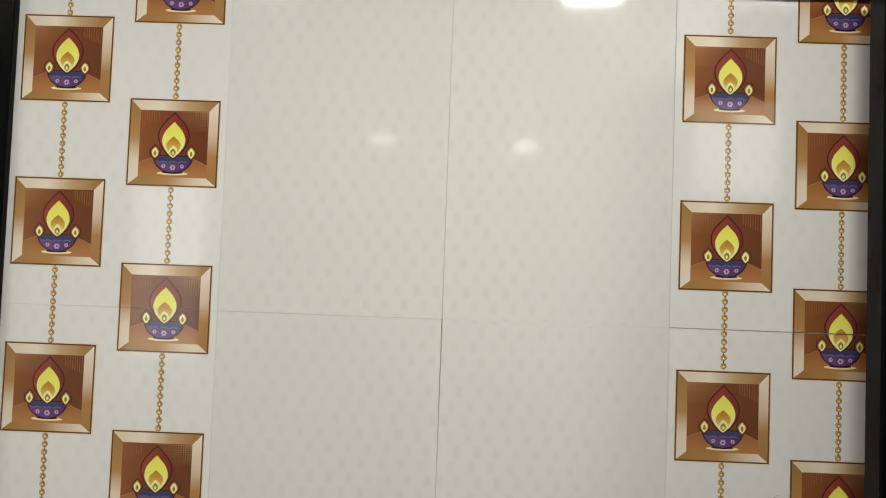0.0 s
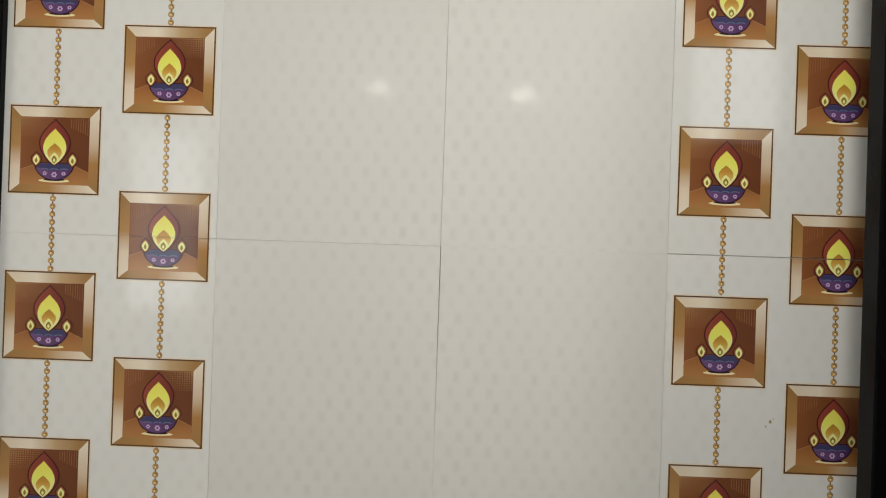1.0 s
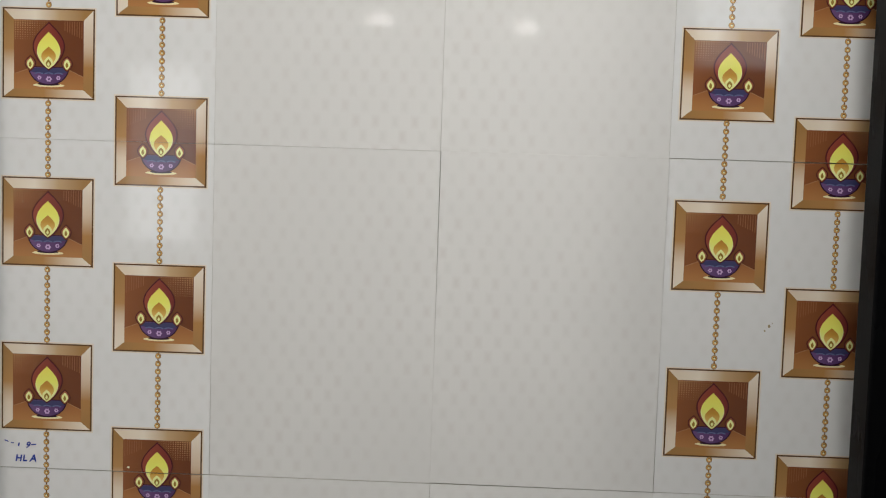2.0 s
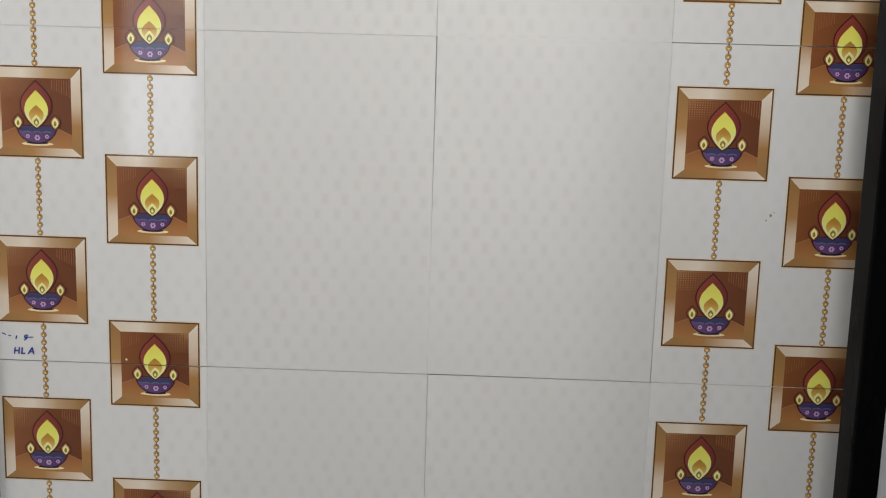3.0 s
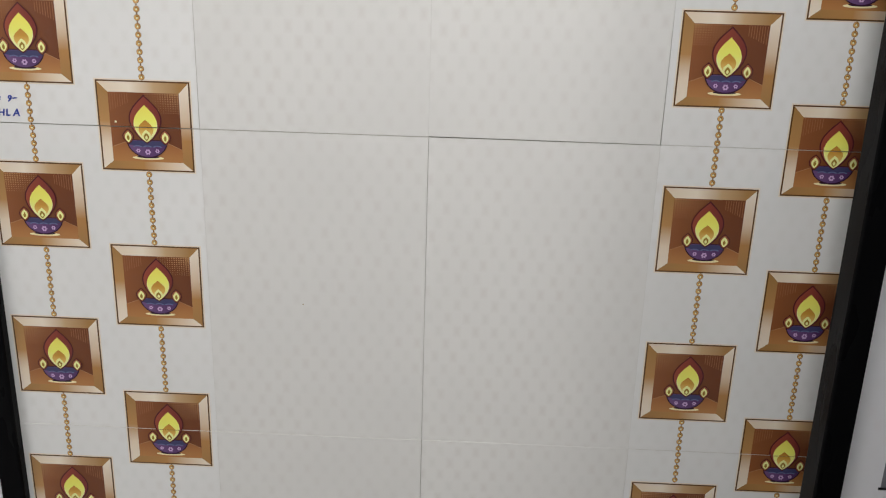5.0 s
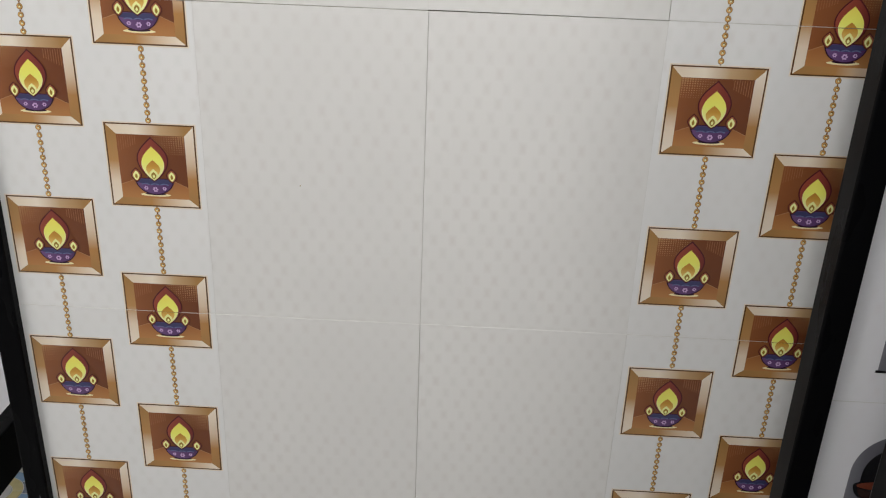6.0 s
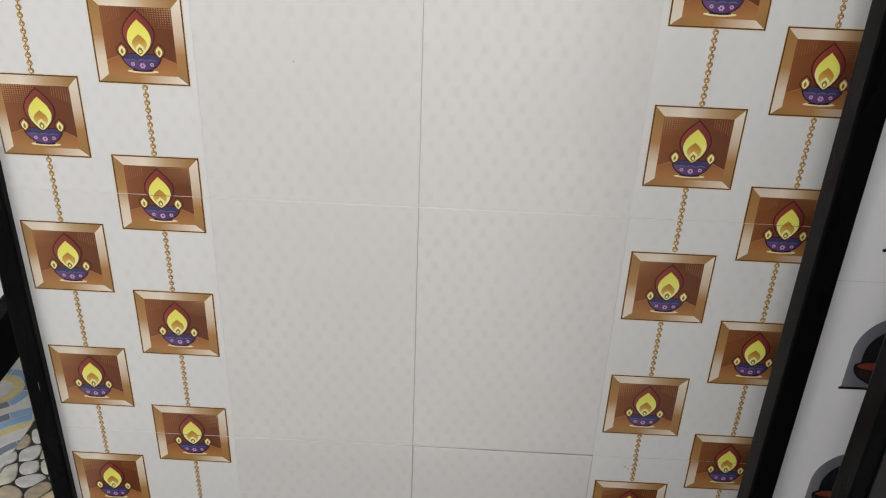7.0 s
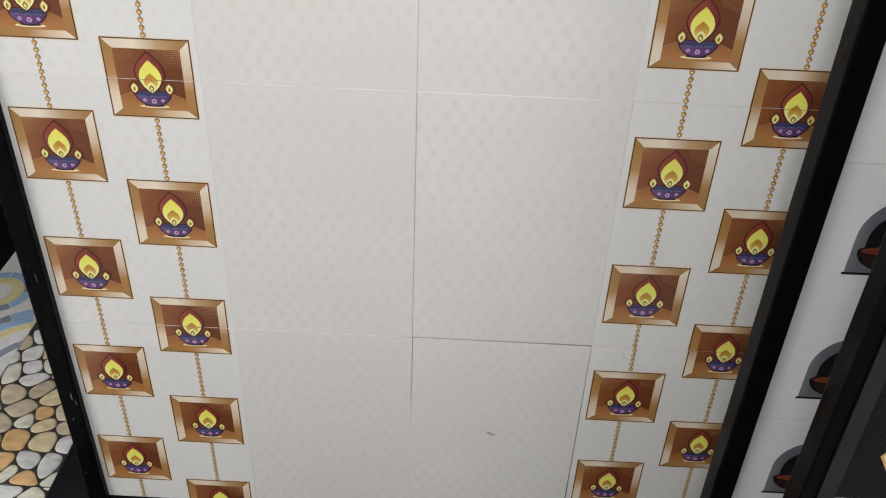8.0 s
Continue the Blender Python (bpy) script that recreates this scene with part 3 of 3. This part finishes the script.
def niche_print():
    """Printed grey arched niche; its foot is at the origin."""
    bm = bmesh.new()
    arch = lambda cx, r, spring, base, n=18: [(cx - r, base), (cx + r, base)] + [(cx + r * math.cos(math.pi * k / n), spring + r * math.sin(math.pi * k / n)) for k in range(n + 1)]
    sheet(bm, arch(0.058, 0.060, 0.060, 0.0), 1, 0)
    sheet(bm, arch(0.058, 0.044, 0.056, 0.020), 2, 1)
    sheet(bm, [(-0.005, -0.0022), (0.121, -0.0022), (0.121, 0.0016), (-0.005, 0.0016)], 3, 1)
    half = lambda a, b, z: [(0.058 - a * math.cos(math.pi * k / 18), z - b * math.sin(math.pi * k / 18)) for k in range(19)]
    ring = lambda a, b, z: [(0.058 + a * math.cos(math.pi * k / 12), z + b * math.sin(math.pi * k / 12)) for k in range(24)]
    sheet(bm, half(0.052, 0.034, 0.038), 3, 1)
    sheet(bm, half(0.045, 0.027, 0.033), 4, 3)
    sheet(bm, ring(0.052, 0.0105, 0.038), 5, 1)
    sheet(bm, ring(0.0475, 0.0078, 0.0375), 6, 2)
    return bm


NICHE = mesh_of(niche_print(), "printed_niche", NICHE_GREY, NICHE_BLACK, CLAY, CLAY_DARK)
for row in range(5):
    for col in range(4):
        tile = lay_tile(arch_board, ARCH_MESH, col, row)
        if col == 0:
            tagged(tile, "white glazed tile printed with grey arched niches")
            for z in (0.047, 0.281):
                part("printed_niche", NICHE, None, tile, "", pose(0.5955 - 0.540 + 0.0075 - TW / 2, 0, z - TH / 2))

mosaic_board = board("black steel display board with dark blue mosaic tiles", 0.556, -0.30, 5, 0.0)

part("inner_lip", block(-0.014, 0.0095, -PROUD - 0.004, -PROUD - 0.0005, 0.132, 0.131 + 5 * TH, 0.001), LIP, mosaic_board, "dark grey inner lip")


def hexagon():
    bm = bmesh.new()
    ring = lambda r: [(r * math.cos(math.pi / 3 * k), r * math.sin(math.pi / 3 * k)) for k in range(6)]
    sheet(bm, ring(0.036), 1, 0)
    sheet(bm, ring(0.0325), 2, 1)
    return bm


HEX = mesh_of(hexagon(), "printed_hexagon", INK_BEAD, IVORY)
for row in range(5):
    for col in range(4):
        tile = lay_tile(mosaic_board, MOSAIC_MESH, col, row)
        if col == 0:
            tagged(tile, "dark blue mosaic tile with an ivory hexagon")
            part("printed_hexagon", HEX, None, tile, "", pose(0.686 - 0.591 + 0.0075 - TW / 2, 0, 0.087 - TH / 2))

# ---------------------------------------------------------------- the board standing behind, with its forward arm
side = new("back_board")
side.location = (-0.76, 0.5, 0)
tagged(side, "white tiled display board on black legs with a forward arm", "display board")
part("bottom_rail", block(-1.0, 0, 0.0, 0.035, 0.365, 0.399, 0.003), STEEL, side)
part("top_rail", block(-1.0, 0, 0.0, 0.035, 1.3005, 1.335, 0.003), STEEL, side)
part("side_rail", block(-0.035, 0, 0.0005, 0.035, 0.3995, 1.3, 0.003), STEEL, side)
part("side_rail", block(-1.0, -0.965, 0.0005, 0.035, 0.3995, 1.3, 0.003), STEEL, side)
part("leg", block(-0.05, -0.015, 0.0, 0.035, FLOOR, 0.3645, 0.003), STEEL, side)
part("leg", block(-0.99, -0.955, 0.0, 0.035, FLOOR, 0.3645, 0.003), STEEL, side)
part("arm", block(0.01, 0.045, -0.46, 0.05, 0.63, 0.73, 0.003), STEEL, side, "wide black arm reaching forward")
part("bracket", block(-0.04, 0.0445, 0.0355, 0.05, 0.64, 0.72, 0.002), STEEL, side)
for k in range(2):
    for c in range(3):
        z, x = 0.4 + 0.45 * k, -0.965 + 0.31 * c
        part("tile", block(x + 0.0005, x + 0.3095, 0.012, 0.022, z, z + 0.449, 0.0006), PLAIN_TILE, side, "plain white glazed tile")

# ---------------------------------------------------------------- floor: swirl tiles and pebbles
EDGE_X = -1.11


def swirl_floor():
    """Curved inlaid bands with pale joints, beyond the pebbles."""
    def ring(cx, cy, r0, r1, a0, a1, mat, name="inlay"):
        n = max(4, int((a1 - a0) / 6))
        bm = bmesh.new()
        rows = []
        for k in range(n + 1):
            t = radians(a0 + (a1 - a0) * k / n)
            rows.append([bm.verts.new((cx + r * math.cos(t), cy + r * math.sin(t), h)) for r, h in ((r0, FLOOR - 0.002), (r0 + 0.001, FLOOR), (r1 - 0.001, FLOOR), (r1, FLOOR - 0.002))])
        for a, b in zip(rows, rows[1:]):
            for k in range(3):
                bm.faces.new((a[k], a[k + 1], b[k + 1], b[k]))
        bmesh.ops.recalc_face_normals(bm, faces=bm.faces)
        geom = list(bm.verts) + list(bm.edges) + list(bm.faces)
        bmesh.ops.bisect_plane(bm, geom=geom, plane_co=(EDGE_X - 0.002, 0, 0), plane_no=(1, 0, 0), clear_outer=True)
        if not bm.faces:
            bm.free()
            return
        for f in bm.faces:
            if f.normal.z < 0:
                f.normal_flip()
        part(name, bm, mat, FLOOR_OB)
    slab = block(-1.72, EDGE_X - 0.001, -0.12, 1.4, FLOOR - 0.0035, FLOOR - 0.0012)
    part("swirl_bed", slab, SWIRL_LINE, FLOOR_OB)
    part("pebble_bed", block(EDGE_X + 0.0005, -0.66, -0.15, 1.4, FLOOR - 0.0035, FLOOR - 0.0025), GROUT, FLOOR_OB, "dark joint bed between pebbles")
    r = random.Random(9)
    cx, cy = -1.275, 0.885
    ring(cx, cy, 0.002, 0.038, 0, 360, BANDS[0])
    for a in range(0, 360, 60):
        ring(cx, cy, 0.0395, 0.069, a + 12, a + 71, BANDS[1])
    for k, a in enumerate(range(0, 360, 45)):
        ring(cx, cy, 0.0705, 0.098, a + 1, a + 44, BANDS[2 if k % 3 else 3])
    # wider arcs that sweep round under the disc
    ox, oy = -1.03, 0.555
    radii = [(0.04, 4), (0.078, 0), (0.122, 3), (0.150, 0), (0.192, 1), (0.221, 2), (0.252, 2)]
    for (r0, m), (r1, _) in zip(radii, radii[1:]):
        a = r.uniform(60, 80)
        while a < 250:
            b = a + r.uniform(38, 60)
            ring(ox, oy, r0 + 0.001, r1 - 0.001, a + 0.3, b - 0.3, BANDS[m] if r.random() < 0.85 else BANDS[4])
            a = b
    for k, a in enumerate(range(60, 250, 22)):
        ring(ox, oy, 0.253, 0.282, a + 0.3, a + 21.7, BANDS[3 if k % 2 else 2])


swirl_floor()


def cell(points, k, reach=0.12):
    """The convex cell of point k among its neighbours."""
    px, py = points[k]
    poly = [(px - reach, py - reach), (px + reach, py - reach), (px + reach, py + reach), (px - reach, py + reach)]
    for j, (qx, qy) in enumerate(points):
        if j == k or abs(qx - px) > 2 * reach or abs(qy - py) > 2 * reach:
            continue
        mx, my, nx, ny = (px + qx) / 2, (py + qy) / 2, qx - px, qy - py
        out = []
        for (ax, ay), (bx, by) in zip(poly, poly[1:] + poly[:1]):
            da, db = (ax - mx) * nx + (ay - my) * ny, (bx - mx) * nx + (by - my) * ny
            if da <= 0:
                out.append((ax, ay))
            if (da < 0) != (db < 0) and da != db:
                s = da / (da - db)
                out.append((ax + (bx - ax) * s, ay + (by - ay) * s))
        poly = out
        if len(poly) < 3:
            break
    return poly


def pebbles():
    r = random.Random(21)
    x0, x1, y0, y1, sx, sy = EDGE_X, -0.69, -0.12, 1.36, 0.062, 0.054
    pts = []
    for j in range(int((y1 - y0) / sy) + 3):
        for i in range(int((x1 - x0) / sx) + 3):
            pts.append((x0 - sx + (i + 0.5 * (j % 2)) * sx + r.uniform(-0.43, 0.43) * sx, y0 - sy + j * sy + r.uniform(-0.43, 0.43) * sy))
    for k, (px, py) in enumerate(pts):
        poly = cell(pts, k)
        if len(poly) < 3:
            continue
        cx, cy = sum(p[0] for p in poly) / len(poly), sum(p[1] for p in poly) / len(poly)
        if not (x0 - 0.01 < cx < x1 and y0 < cy < y1):
            continue
        poly = [(cx + (x - cx) * 0.94, cy + (y - cy) * 0.925) for x, y in poly]
        for _ in range(2):
            cut = []
            for (ax, ay), (bx, by) in zip(poly, poly[1:] + poly[:1]):
                if math.hypot(bx - ax, by - ay) < 0.003:
                    cut.append(((ax + bx) / 2, (ay + by) / 2))
                else:
                    cut += [(ax * 0.75 + bx * 0.25, ay * 0.75 + by * 0.25), (ax * 0.25 + bx * 0.75, ay * 0.25 + by * 0.75)]
            poly = cut
        poly = [(max(x, x0 + 0.002), y) for x, y in poly]
        bm = bmesh.new()
        rings = []
        for s, h in ((1.0, -0.003), (0.97, -0.0008), (0.82, 0.0), (0.45, 0.0006)):
            rings.append([bm.verts.new(((x - cx) * s, (y - cy) * s, h)) for x, y in poly])
        for a, b in zip(rings, rings[1:]):
            for q in range(len(poly)):
                w = (q + 1) % len(poly)
                bm.faces.new((a[q], a[w], b[w], b[q]))
        bm.faces.new(rings[-1])
        bmesh.ops.recalc_face_normals(bm, faces=bm.faces)
        for f in bm.faces:
            f.smooth = True
        part("pebble", bm, PEBBLE, FLOOR_OB, "", pose(cx, cy, FLOOR))


pebbles()
part("tile_joint", block(EDGE_X + 0.001, -0.66, 0.1795, 0.1815, FLOOR - 0.002, FLOOR + 0.0008), GROUT, FLOOR_OB, "straight joint between pebble-printed tiles")
